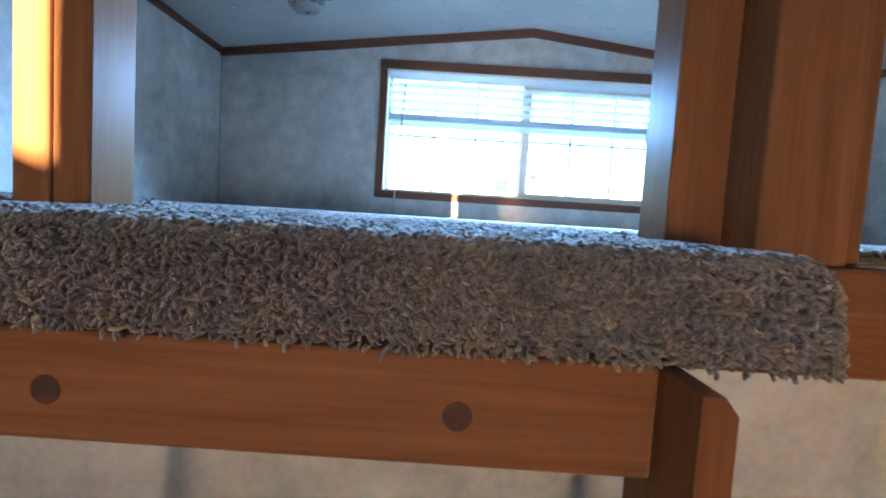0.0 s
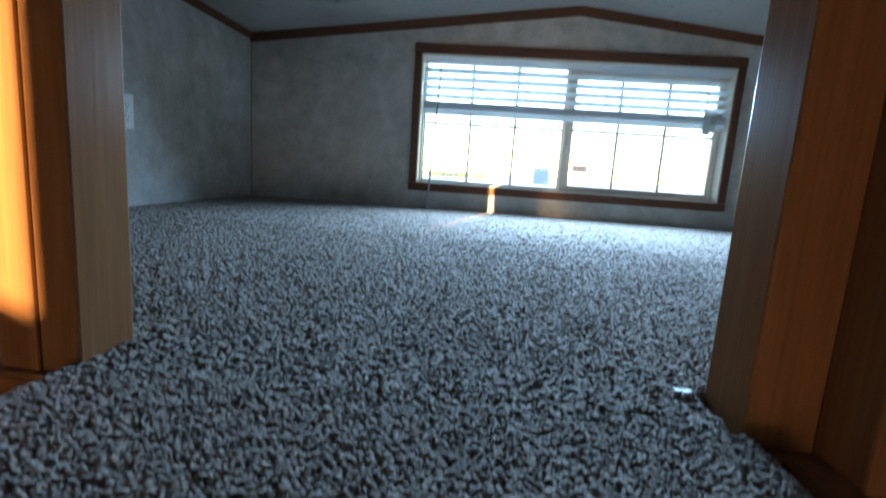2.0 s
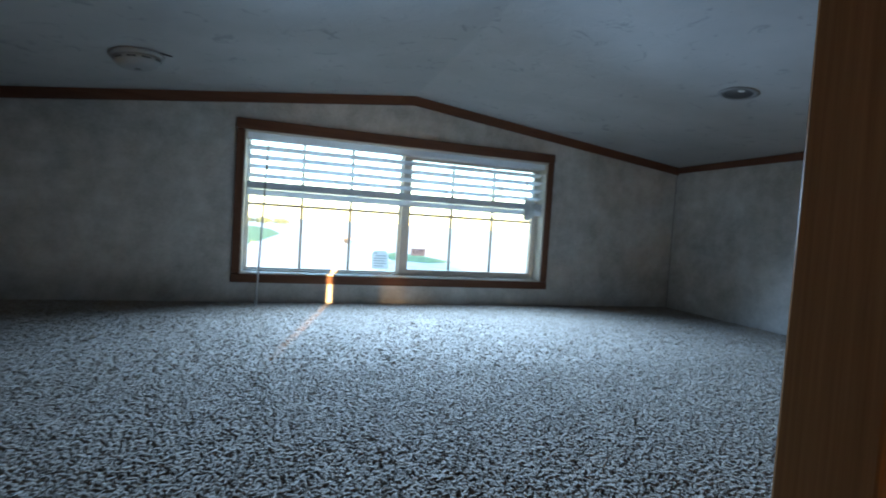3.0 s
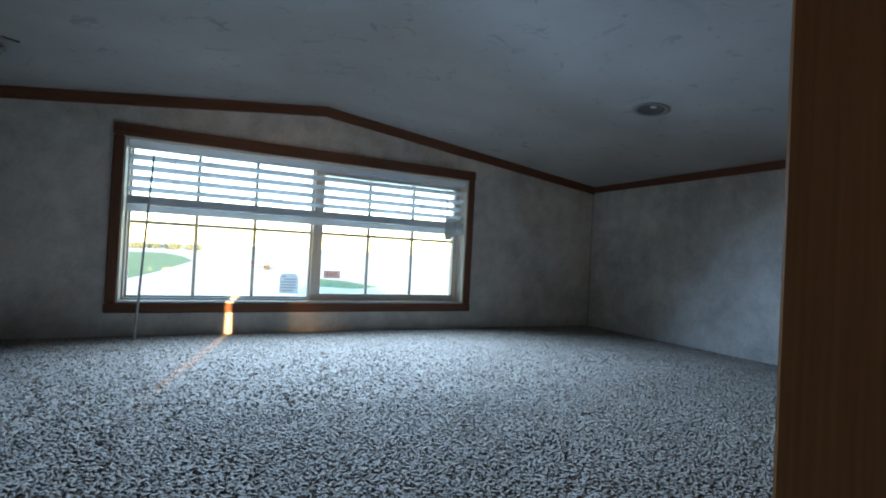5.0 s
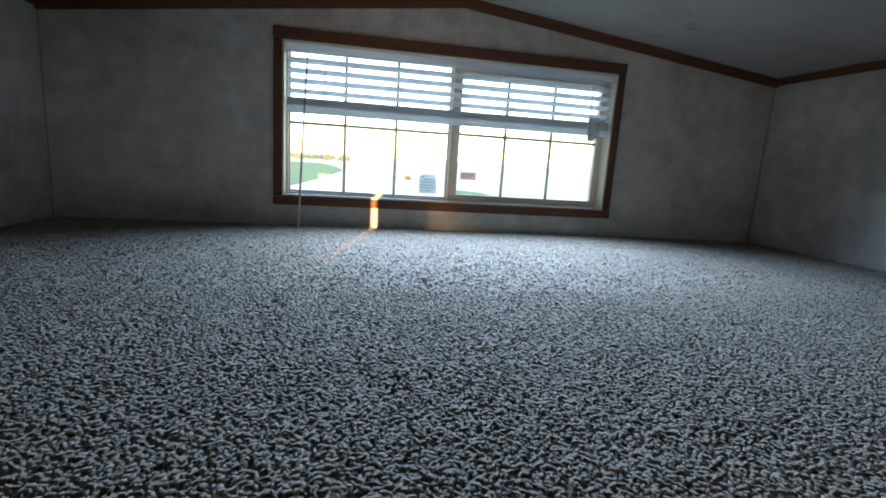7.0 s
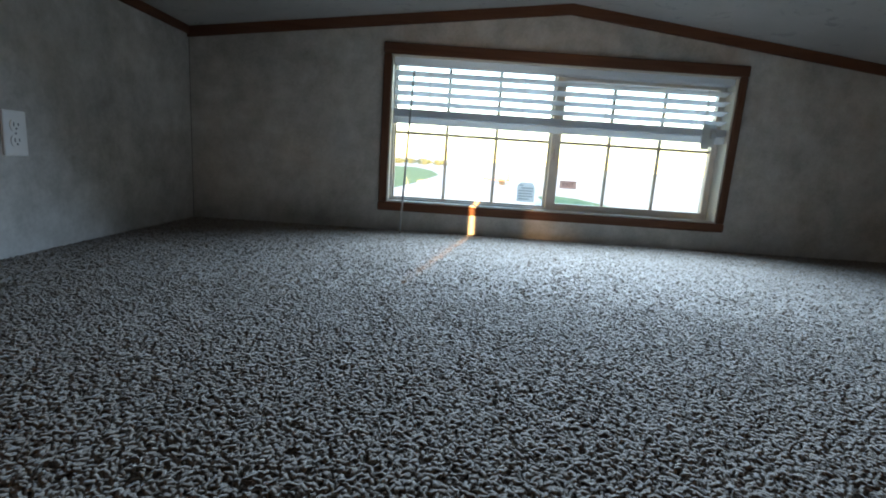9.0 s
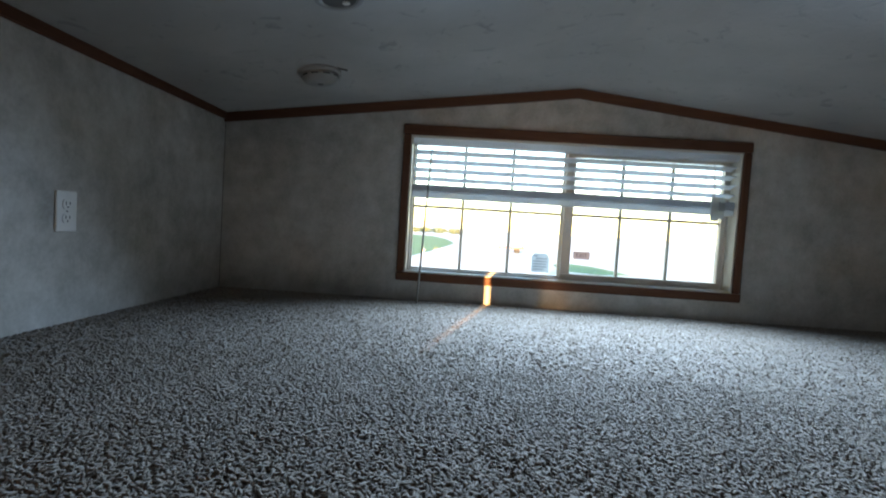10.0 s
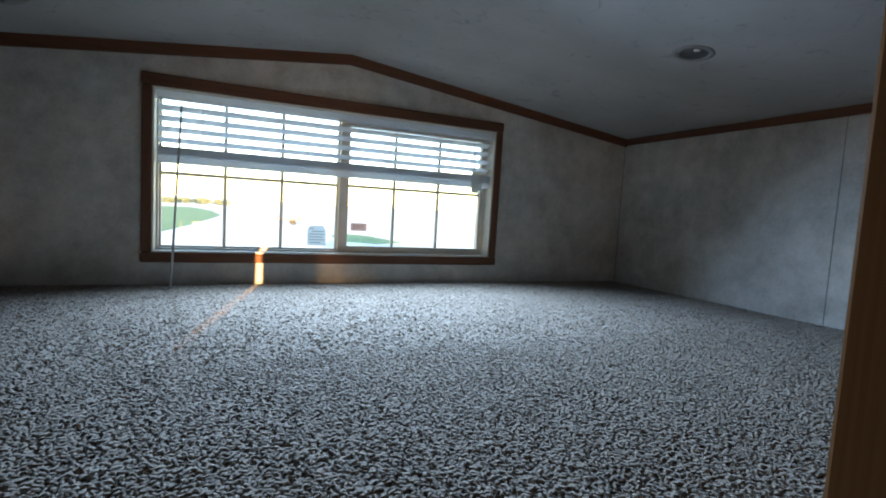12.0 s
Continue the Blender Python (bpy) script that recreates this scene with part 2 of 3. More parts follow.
def tube(p, q, r0, r1, seg=10, bm=None):
    bm = bm or bmesh.new()
    p, q = Vector(p), Vector(q)
    m = Matrix.Translation((p + q) / 2) @ (q - p).to_track_quat("Z", "Y").to_matrix().to_4x4()
    bmesh.ops.create_cone(bm, cap_ends=True, segments=seg, radius1=r0, radius2=r1, depth=(q - p).length, matrix=m)
    return bm


def lathe(profile, m, seg=28):
    """Turns (radius, height) pairs about the z axis, then lays the shape at m."""
    bm = bmesh.new()
    rings = []
    for r, z in profile:
        rings.append([bm.verts.new(m @ Vector((r * math.cos(2 * math.pi * i / seg), r * math.sin(2 * math.pi * i / seg), z))) for i in range(seg)])
    for a, b in zip(rings, rings[1:]):
        for i in range(seg):
            j = (i + 1) % seg
            bm.faces.new((a[i], a[j], b[j], b[i]))
    bm.faces.new(rings[0][::-1]), bm.faces.new(rings[-1])
    return bm


# ---------------- large structure ----------------
WX0, WX1, WZ0, WZ1 = 0.0365, 1.4835, 1.573, 2.186      # loft window opening
T = 0.15


def gable_top(x0, x1):
    """Upper edge of the far wall between two places, from x1 back to x0."""
    pts = [(x1, ceil_z(x1))]
    if x0 < XM < x1:
        pts.append((XM, RIDGE))
    return pts + [(x0, ceil_z(x0))]


bm = bmesh.new()
for x0, x1, lo, hi in ((XL - T, WX0, -0.6, None), (WX0, WX1, -0.6, WZ0), (WX0, WX1, WZ1, None), (WX1, XR + T, -0.6, None)):
    top = gable_top(x0, x1) if hi is None else [(x1, hi), (x0, hi)]
    prism([(x0, lo), (x1, lo)] + top, "y", 0.0, T, bm)
wall_far = tagged(part("wall_far", bm, m_wall), "mottled grey gable wall of the loft", "wall", kind="structure")

SEAM = -1.064
for name, xa, xb, seam in (("wall_left", XL - T, XL, XL), ("wall_right", XR, XR + T, XR)):
    bm = bmesh.new()
    runs = [(SEAM + 0.0015, 0.0, -0.6, EAVE), (-2.0, SEAM - 0.0015, -0.6, EAVE)]
    if name == "wall_right":
        runs += [(YB - 0.03, -2.0, -0.6, EAVE)]
    for y0, y1, z0, z1 in runs:
        box(xa, xb, y0, y1, z0, z1, 0, bm)
    if name == "wall_left":      # thinner behind, with an unseen opening shaped to cast the low sun patches
        k = SUN_DIR.y / SUN_DIR.x
        sy0, sy1 = RAIL - (-0.012 - XL) * k - 0.02 * k, RAIL - (-0.13 - XL) * k
        rise = -SUN_DIR.z / SUN_DIR.x
        sz0, sz1 = 1.515 + 0.74 * rise, 1.80 + 0.74 * rise
        step = RAIL - (-0.05 - XL) * k       # the opening's lower edge rises here to cut the sun streak short
        vy0, vy1, vz0, vz1 = -7.12, -6.05, 1.975, 2.155     # unseen filtered opening, added for a faint sun patch
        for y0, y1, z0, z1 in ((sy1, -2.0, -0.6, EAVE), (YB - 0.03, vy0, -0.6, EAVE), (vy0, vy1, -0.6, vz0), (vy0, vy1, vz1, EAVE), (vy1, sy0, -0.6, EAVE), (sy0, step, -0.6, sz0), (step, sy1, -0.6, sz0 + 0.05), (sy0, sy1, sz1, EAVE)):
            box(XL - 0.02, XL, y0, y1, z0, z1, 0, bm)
    side = tagged(part(name, bm, m_wall), "mottled grey panelled side wall", "wall", kind="structure")
    s = 1 if name == "wall_left" else -1
    part("panel_seam", box(seam - s * 0.006, seam - s * 0.002, SEAM - 0.004, SEAM + 0.004, DECK, EAVE), m_seam, side)

# added out of view: dims the sun to a faint patch under the window
veil = empty("sun_patch_opening", (XL, -6.5, 1.975), "unseen filtered opening added to cast a faint sun patch", "window", kind="structure")
keep(part("veil", box(XL - 0.014, XL - 0.008, -7.121, -6.6, 1.974, 2.156), m_filter_dense), veil)
keep(part("veil", box(XL - 0.014, XL - 0.008, -6.599, -6.049, 1.974, 2.156), m_filter), veil)

# unseen wall: brown pine dims and warms bounced light, its hole holds the fill lamp
bm = bmesh.new()
for x0, x1, lo, hi in ((XL - 0.02, -0.5, -0.6, None), (-0.5, 0.1, -0.6, 1.0), (-0.5, 0.1, 1.36, None), (0.1, XR + T, -0.6, None)):
    top = gable_top(x0, x1) if hi is None else [(x1, hi), (x0, hi)]
    prism([(x0, lo), (x1, lo)] + top, "y", YB - 0.03, YB, bm)
tagged(part("wall_back", bm, m_pine_x), "unseen wall that closes the room below, pine brown to warm the bounce", "wall", kind="structure")

# dark joints in the two far corners
for x0, x1 in ((XL + 0.0003, XL + 0.0021), (XR - 0.0021, XR - 0.0003)):
    part("corner_joint", box(x0, x1, -0.0021, -0.0003, DECK, EAVE - 0.04), m_seam, wall_far)

# ceiling: two sloping slabs in one mesh
bm = bmesh.new()
for x0, x1 in ((XL - T, XM), (XM, XR + T)):
    prism([(x0, ceil_z(x0)), (x1, ceil_z(x1)), (x1, ceil_z(x1) + 0.12), (x0, ceil_z(x0) + 0.12)], "y", YB - 0.03, T + 0.25, bm)
tagged(part("ceiling", bm, m_ceiling), "white textured gabled ceiling", "ceiling", kind="structure")

tagged(part("floor", box(XL - T, XR + T, YB - T, T, -0.1, 0.0), m_floorwood), "brown plank floor of the room below", "floor", kind="structure")
tagged(part("wall_below_loft", box(XL, XR, -1.955, -1.9, 0.0, 1.305), m_wall), "mottled grey wall under the loft edge", "wall", kind="structure")
tagged(part("loft_deck", box(XL, XR, -1.95, 0.0, 1.3055, DECK - 0.012), m_deckboard), "boarded deck under the carpet", "floor", kind="structure")

# fascia boards of the loft edge
fascia = empty("fascia", (XM, -1.98, 1.31), "two varnished pine boards along the loft edge", "trim", kind="structure")
keep(part("fascia_board", box(XL, XR, -1.975, -1.94, 1.309, 1.391, 0.003), m_pine_x), fascia)
keep(part("fascia_board", box(XL, XR, -2.028, -1.94, 1.394, 1.436, 0.004), m_pine_x), fascia)

keep(part("sill_board", box(0.634, XR, -2.08, -2.0285, 1.394, 1.436, 0.004), m_pine_x), fascia)

# crown trim where walls meet the ceiling
crown = empty("trim", (XM, -0.01, EAVE), "dark stained wooden trim under the ceiling", "trim", kind="structure")
H = 0.042
for x0, x1 in ((XL, XM), (XM, XR)):
    bm = prism([(x0, ceil_z(x0) - H), (x1, ceil_z(x1) - H), (x1, ceil_z(x1) - 0.001), (x0, ceil_z(x0) - 0.001)], "y", -0.014, -0.001)
    keep(part("gable_trim", bm, m_trim_x), crown)
for x0, x1 in ((XL, XL + 0.014), (XR - 0.014, XR)):
    keep(part("side_trim", box(x0 + 0.001, x1 - 0.001, -5.4, -0.0145, EAVE - 0.035, EAVE - 0.001, 0.003), m_trim_y), crown)

# ---------------- loft window ----------------
casing = empty("window_trim", (0.76, -0.01, 1.535), "brown stained wooden casing round the loft window", "trim", kind="structure")
keep(part("casing_board", box(0.0, 1.52, -0.016, -0.001, WZ1 + 0.001, 2.232, 0.004), m_trim_x), casing)
keep(part("casing_board", box(0.0, 1.52, -0.016, -0.001, 1.535, WZ0 - 0.001, 0.004), m_trim_x), casing)
keep(part("casing_board", box(0.002, 0.0355, -0.015, -0.001, WZ0, WZ1, 0.004), m_trim_z), casing)
keep(part("casing_board", box(1.4845, 1.518, -0.015, -0.001, WZ0, WZ1, 0.004), m_trim_z), casing)

window = empty("window_1", (0.76, 0.08, WZ0), "white vinyl sliding window with grilles, toned tan as unlit", "window", kind="structure")
FY0, FY1 = 0.068, 0.14
keep(part("window_sill", box(WX0 + 0.001, WX1 - 0.001, -0.004, FY0, WZ0 - 0.004, WZ0 + 0.005, 0.002), m_jamb, label="cream sill lining"), window)
for a, b in ((WX0 - 0.003, WX0 + 0.005), (WX1 - 0.005, WX1 + 0.003)):
    keep(part("jamb_lining", box(a, b, -0.004, FY0, WZ0 + 0.006, WZ1 - 0.006, 0.001), m_jamb, label="cream jamb lining"), window)
keep(part("head_lining", box(WX0 + 0.001, WX1 - 0.001, -0.004, FY0, WZ1 - 0.005, WZ1 + 0.003, 0.001), m_jamb), window)
fx0, fx1, fz0, fz1 = WX0 + 0.005, WX1 - 0.005, WZ0 + 0.005, WZ1 - 0.005
F = 0.006
for a in ((fx0, fx1, fz0, fz0 + F), (fx0, fx1, fz1 - F, fz1), (fx0, fx0 + F, fz0 + F, fz1 - F), (fx1 - F, fx1, fz0 + F, fz1 - F)):
    keep(part("window_frame", box(a[0], a[1], FY0, FY1, a[2], a[3], 0.0015), m_vinyl), window)


def sash(x0, x1, y, left_w, right_w, top_w, low, xs, zs, bar_y, label):
    """A glazed sash, with its pane and grille bars under it."""
    z0, z1 = fz0 + F, fz1 - F
    bm = bmesh.new()
    for b in ((x0, x1, z0, z0 + low), (x0, x1, z1 - top_w, z1), (x0, x0 + left_w, z0 + low, z1 - top_w), (x1 - right_w, x1, z0 + low, z1 - top_w)):
        box(b[0], b[1], y - 0.012, y + 0.012, b[2], b[3], 0.0015, bm)
    frame_part = keep(part("sash", bm, m_vinyl, label=label), window)
    pane = part("pane", box(x0 + left_w - 0.002, x1 - right_w + 0.002, y - 0.002, y + 0.002, z0 + low - 0.002, z1 - top_w + 0.002), m_glass, frame_part)
    pane.visible_shadow = False
    left, right, lo, hi, w = x0 + left_w, x1 - right_w, z0 + low, z1 - top_w, 0.0065
    for x in xs:
        part("grille_bar", box(x - w, x + w, bar_y - 0.006, bar_y + 0.006, lo, hi, 0.001), m_vinyl, frame_part)
    cuts = [left, *xs, right]
    for z in zs:
        for a, b in zip(cuts, cuts[1:]):
            part("grille_bar", box(a + (w + 0.0005 if a != left else 0), b - (w + 0.0005 if b != right else 0), bar_y - 0.006, bar_y + 0.006, z - w, z + w), m_vinyl, frame_part)
    return frame_part


sash(fx0 + F, 0.772, 0.118, 0.006, 0.03, 0.006, 0.006, (0.283, 0.508), (1.878,), 0.126, "white fixed sash, toned tan as unlit")
slider = sash(0.748, fx1 - F, 0.085, 0.042, 0.018, 0.034, 0.023, (1.008, 1.232), (1.878,), 0.093, "white sliding sash, toned tan as unlit")
part("latch", box(0.752, 0.766, 0.064, 0.0728, 1.80, 1.86, 0.003), m_vinyl, slider, "small vinyl sash latch")


# ---------------- labels on the glass ----------------
label = empty("window_label", (0.66, 0.113, 1.60), "pale blue paper label stuck on the window pane", "label")
bm = prism([(0.622, 1.602), (0.703, 1.602), (0.702, 1.668), (0.690, 1.69), (0.634, 1.69), (0.621, 1.674)], "y", 0.1125, 0.1135)
keep(part("sheet", bm, m_label), label)
for i, (x0, x1) in enumerate(((0.630, 0.648), (0.640, 0.694), (0.628, 0.694), (0.628, 0.690), (0.628, 0.694), (0.630, 0.680))):
    z = 1.678 - i * 0.0125
    keep(part("print_line", box(x0, x1, 0.1115, 0.1122, z - 0.0022, z + 0.0022), m_ink), label)
exit_label = empty("exit_label", (0.843, 0.079, 1.676), "small red-brown exit label on the window pane", "label")
keep(part("sheet", box(0.806, 0.881, 0.0805, 0.0815, 1.676, 1.711), m_red), exit_label)
txt = bpy.data.curves.new("lettering", "FONT")
txt.body, txt.size, txt.align_x, txt.align_y, txt.extrude = "EXIT", 0.026, "CENTER", "CENTER", 0.0003
letters = new("lettering", txt)
txt.materials.append(m_dull)
letters.matrix_world = pose(0.8435, 0.0798, 1.6935, 90, 0, 0)
keep(letters, exit_label)

# ---------------- blind ----------------
blind = empty("window_blind", (0.76, 0.03, 1.90), "white slatted blind drawn half up over the window", "blind")
BX0, BX1 = WX0 + 0.009, WX1 - 0.008
keep(part("headrail", box(BX0, BX1, 0.004, 0.058, WZ1 - 0.034, WZ1 - 0.007, 0.003), m_slat), blind)


def slat_mesh(x0, x1, tilt):
    """A gently bowed slat about its own centre."""
    bm = bmesh.new()
    n, w, th = 6, 0.048, 0.0028
    rows = []
    for x in (x0, x1):
        up, dn = [], []
        for i in range(n + 1):
            u = (i / n - 0.5) * w
            crown_z = 0.0022 * (1 - (2 * u / w) ** 2)
            c, s = math.cos(tilt), math.sin(tilt)
            for lst, z in ((up, crown_z + th / 2), (dn, crown_z - th / 2)):
                lst.append(bm.verts.new((x, u * c - z * s, u * s + z * c)))
        rows.append(up + dn[::-1])
    a, b = rows
    for i in range(len(a)):
        j = (i + 1) % len(a)
        bm.faces.new((a[i], a[j], b[j], b[i]))
    bm.faces.new(a), bm.faces.new(b[::-1])
    return finish(bm, "slat", m_slat)


tilted, flat = slat_mesh(BX0 + 0.004, BX1 - 0.004, radians(-16)), slat_mesh(BX0 + 0.004, BX1 - 0.004, 0)
for i in range(4):
    s = keep(new("slat", tilted), blind)
    s.location = (0, 0.031, 2.1185 - 0.0400 * i)
for i in range(8):
    s = keep(new("slat", flat), blind)
    s.location = (random.uniform(-0.002, 0.002), 0.031 + random.uniform(-0.002, 0.002), 1.9700 - 0.0039 * i)
keep(part("bottom_rail", box(BX0 + 0.004, BX1 - 0.004, 0.007, 0.055, 1.9125, 1.9385, 0.004, seg=2), m_slat), blind)
for x in (0.20, 0.60, 0.95, 1.34):
    for y in (0.008, 0.054):
        keep(part("ladder_cord", tube((x, y, 1.936), (x, y, WZ1 - 0.036), 0.0009, 0.0009, 5), m_cord), blind)
keep(part("wand", tube((0.130, -0.008, 2.125), (0.114, -0.135, DECK + 0.006), 0.0035, 0.0045, 8), m_wand, label="long clear plastic tilt wand leaning on the carpet", smooth=True), blind)
keep(part("wand_hook", tube((0.132, -0.008, 2.123), (0.132, 0.012, 2.142), 0.002, 0.002, 6), m_dark), blind)
for i in range(3):
    x = 1.372 + 0.01 * i
    keep(part("lift_cord", tube((x, 0.002 - 0.002 * i, 1.9), (x - 0.012 * i, 0.001, WZ1 - 0.045), 0.0011, 0.0011, 5), m_cord), blind)
bm = box(1.366, 1.424, -0.006, 0.004, 1.896, 1.99, 0.004, seg=2)
box(1.364, 1.398, -0.012, -0.005, 1.884, 1.918, 0.003, bm)
box(1.398, 1.422, -0.012, -0.005, 1.93, 1.972, 0.003, bm)
keep(part("bracket", bm, m_clear, label="clear plastic hold-down bracket"), blind)

# ---------------- wall outlet ----------------
outlet = empty("wall_outlet", (XL, -0.867, 1.70), "white plastic double power outlet on the wall", "outlet")
OY, OZ = -0.867, 1.763
keep(part("cover_plate", box(XL - 0.001, XL + 0.006, OY - 0.035, OY + 0.035, OZ - 0.057, OZ + 0.057, 0.004, seg=2), m_plate), outlet)


def face(y, z):
    """A socket's outline: a disc cut flat above and below."""
    turn = [2 * math.pi * i / 28 for i in range(28)]
    return [(y + 0.0172 * math.cos(a), z + max(-0.0135, min(0.0135, 0.0172 * math.sin(a)))) for a in turn]


for dz in (-0.0195, 0.0195):
    sock = keep(part("socket", prism(face(OY, OZ + dz), "x", XL + 0.005, XL + 0.0085), m_plate), outlet)
    for y0, h in ((-0.0065, 0.0102), (0.0065, 0.0075)):
        part("slot", box(XL + 0.0084, XL + 0.0089, OY + y0 - 0.0011, OY + y0 + 0.0011, OZ + dz + 0.003 - h / 2, OZ + dz + 0.003 + h / 2), m_dark, sock)
    part("slot", tube((XL + 0.0084, OY, OZ + dz - 0.0075), (XL + 0.0089, OY, OZ + dz - 0.0075), 0.0024, 0.0024, 10), m_dark, sock)
keep(part("screw", tube((XL + 0.0055, OY, OZ), (XL + 0.0068, OY, OZ), 0.003, 0.003, 10), m_steel), outlet)


# ---------------- ceiling fittings ----------------
def on_ceiling(x, y):
    """The frame of a fitting that hangs from the sloping ceiling, its z axis into the room."""
    slope = -math.copysign((RIDGE - EAVE) / (XR - XM), x - XM)
    n = Vector((slope, 0, -1)).normalized()
    return Matrix.Translation((x, y, ceil_z(x))) @ n.to_track_quat("Z", "Y").to_matrix().to_4x4()


def recessed_lamp(x, y):
    m = on_ceiling(x, y)
    lamp = empty("recessed_lamp", m.translation, "small round white recessed ceiling lamp, switched off", "ceiling lamp", "ceiling lamps")
    keep(part("flange", lathe([(0.044, 0.0004), (0.060, 0.0004), (0.061, 0.002), (0.057, 0.0035), (0.047, 0.0042), (0.044, 0.003), (0.043, 0.0004)], m), m_dimmed_white, smooth=True), lamp)
    # nearly flat disc, coloured dark so the lamp looks recessed
    keep(part("baffle", lathe([(0.0425, 0.0005), (0.0425, 0.0026), (0.040, 0.0026), (0.034, 0.0012), (0.002, 0.0008)], m), m_shade_and_button, label="dark disc with the shade of the recess in its colour", smooth=True), lamp)
    keep(part("bulb", lathe([(0.010, 0.0009), (0.010, 0.002), (0.007, 0.0032), (0.001, 0.0036)], m @ Matrix.Translation((0.022, 0.012, 0))), m_cord, smooth=True), lamp)
    return lamp


recessed_lamp(*LAMP_L)
recessed_lamp(*LAMP_R)
m = on_ceiling(*DETECTOR)
det = empty("smoke_detector", m.translation, "round white smoke detector on the ceiling", "smoke detector")
keep(part("base_ring", lathe([(0.074, 0.0003), (0.077, 0.005), (0.074, 0.013), (0.056, 0.0132)], m), m_dimmed_white, smooth=True), det)
keep(part("dome", lathe([(0.066, 0.0135), (0.064, 0.026), (0.053, 0.039), (0.035, 0.045), (0.002, 0.046)], m), m_dimmed_white, smooth=True), det)
for i in range(10):
    bm = box(0.058, 0.0645, -0.012, 0.012, 0.021, 0.025)
    bm.transform(m @ Matrix.Rotation(i * math.pi / 5, 4, "Z"))
    keep(part("vent_slot", bm, m_dark), det)
keep(part("test_button", lathe([(0.010, 0.0455), (0.010, 0.048), (0.001, 0.0485)], m), m_shade_and_button), det)
slit = tube((-0.206, -0.506, ceil_z(-0.206) - 0.001), (-0.154, -0.449, ceil_z(-0.154) - 0.001), 0.0028, 0.0028, 6)
tagged(part("ceiling_slit", slit, m_dark), "short dark slit in the ceiling beside the detector", "slit", kind="structure")


# ---------------- railing ----------------
railing = empty("railing", (0.31, -2.0, DECK), "varnished pine railing with a gap for the ladder", "railing")
P0, P1 = RAIL, -1.95
POST_TOP, RAIL_TOP = 2.06, 1.945
keep(part("post", box(0.604, 0.660, P0, P1, 1.4365, POST_TOP, 0.003, seg=2), m_pine_z), railing)
keep(part("post", box(0.743, 0.80, P0 + 0.004, P1, 1.4365, POST_TOP, 0.003, seg=2), m_pine_z), railing)
keep(part("post", box(-0.007, 0.031, P0 + 0.002, P1, 1.4365, POST_TOP, 0.003, seg=2), m_pine_z), railing)
keep(part("post", box(-0.046, -0.008, P0, P1, 1.4365, POST_TOP, 0.003, seg=2), m_pine_z), railing)
keep(part("post", box(0.6615, 0.742, -2.072, -1.97, 1.4365, POST_TOP, 0.003, seg=2), m_pine_z), railing)
BAL = (P0 + 0.001, P0 + 0.019)
xs = [0.837 + 0.112 * i for i in range(13)]
for x in xs:
    keep(part("baluster", box(x, x + 0.075, BAL[0], BAL[1], 1.4365, 1.90, 0.003), m_pine_z), railing)
for i in range(6):
    x = -0.082 - 0.075 - 0.112 * i
    keep(part("baluster", box(max(x, XL + 0.002), x + 0.075, BAL[0], BAL[1], 1.4365, 1.90, 0.003), m_pine_z), railing)
for x0, x1, holes in ((0.605, 0.6608, (0.632, 0.633)), (0.7425, XR - 0.001, ()), (XL + 0.001, 0.030, (0.010, 0.008))):
    rail = keep(part("top_rail", box(x0, x1, P0 - 0.022, P0 - 0.0005, 1.856, RAIL_TOP, 0.003), m_pine_x), railing)
    for x, z in zip(holes, (1.872, 1.922)):
        part("screw_hole", tube((x, P0 - 0.0226, z), (x, P0 - 0.018, z), 0.0045, 0.0045, 12), m_hole, rail)
for x0, x1 in ((0.8005, XR - 0.001), (XL + 0.001, -0.047)):
    keep(part("cap_rail", box(x0, x1, P0 - 0.028, P1 - 0.006, RAIL_TOP + 0.0005, RAIL_TOP + 0.036, 0.004, seg=2), m_pine_x), railing)

# ---------------- ladder under the carpeted ledge ----------------
LX0, LX1 = LIP
ladder = empty("ladder", (0.31, -2.2, 0.0), "varnished pine loft ladder below the carpeted ledge", "ladder")
HY = -2.233
header = keep(part("header_board", box(0.0845, 0.5135, HY, HY + 0.03, 1.318, 1.3835, 0.003, seg=2), m_pine_x), ladder)
for x in (0.168, 0.402):
    part("plug_hole", lathe([(0.0088, 0.0), (0.0086, 0.0006), (0.0076, 0.0009), (0.001, 0.0008)], pose(x, HY + 0.0002, 1.348, 90)), m_hole, header, "dark disc for the shade inside a counterbored screw hole")
for x0, s in ((0.514, 1), (0.066, -1)):
    poly = [(x0, 0.0), (x0 + 0.018, 0.0), (x0 + 0.018, 1.3745), (x0 + 0.011, 1.3835), (x0, 1.3835)] if s > 0 else [(x0, 0.0), (x0 + 0.018, 0.0), (x0 + 0.018, 1.3835), (x0 + 0.007, 1.3835), (x0, 1.3745)]
    keep(part("stile", prism(poly, "y", -2.276, -2.195), m_pine_z), ladder)
for i in range(1, 5):
    z = i * 0.265
    keep(part("tread", box(0.0845, 0.5135, -2.274, -2.198, z - 0.02, z, 0.004), m_pine_x), ladder)

# ---------------- carpet ----------------
ledge = empty("carpet_ledge", (0.31, -2.1, 1.366), "grey-brown carpet wrapped over the ledge", "carpet", kind="structure")
LF, LB = -2.226, 1.390


def bulge(z):
    """How far the wrapped carpet swells forward towards its lower edge."""
    return -0.010 * np.clip((DECK - 0.015 - z) / 0.05, 0, 1) ** 0.8


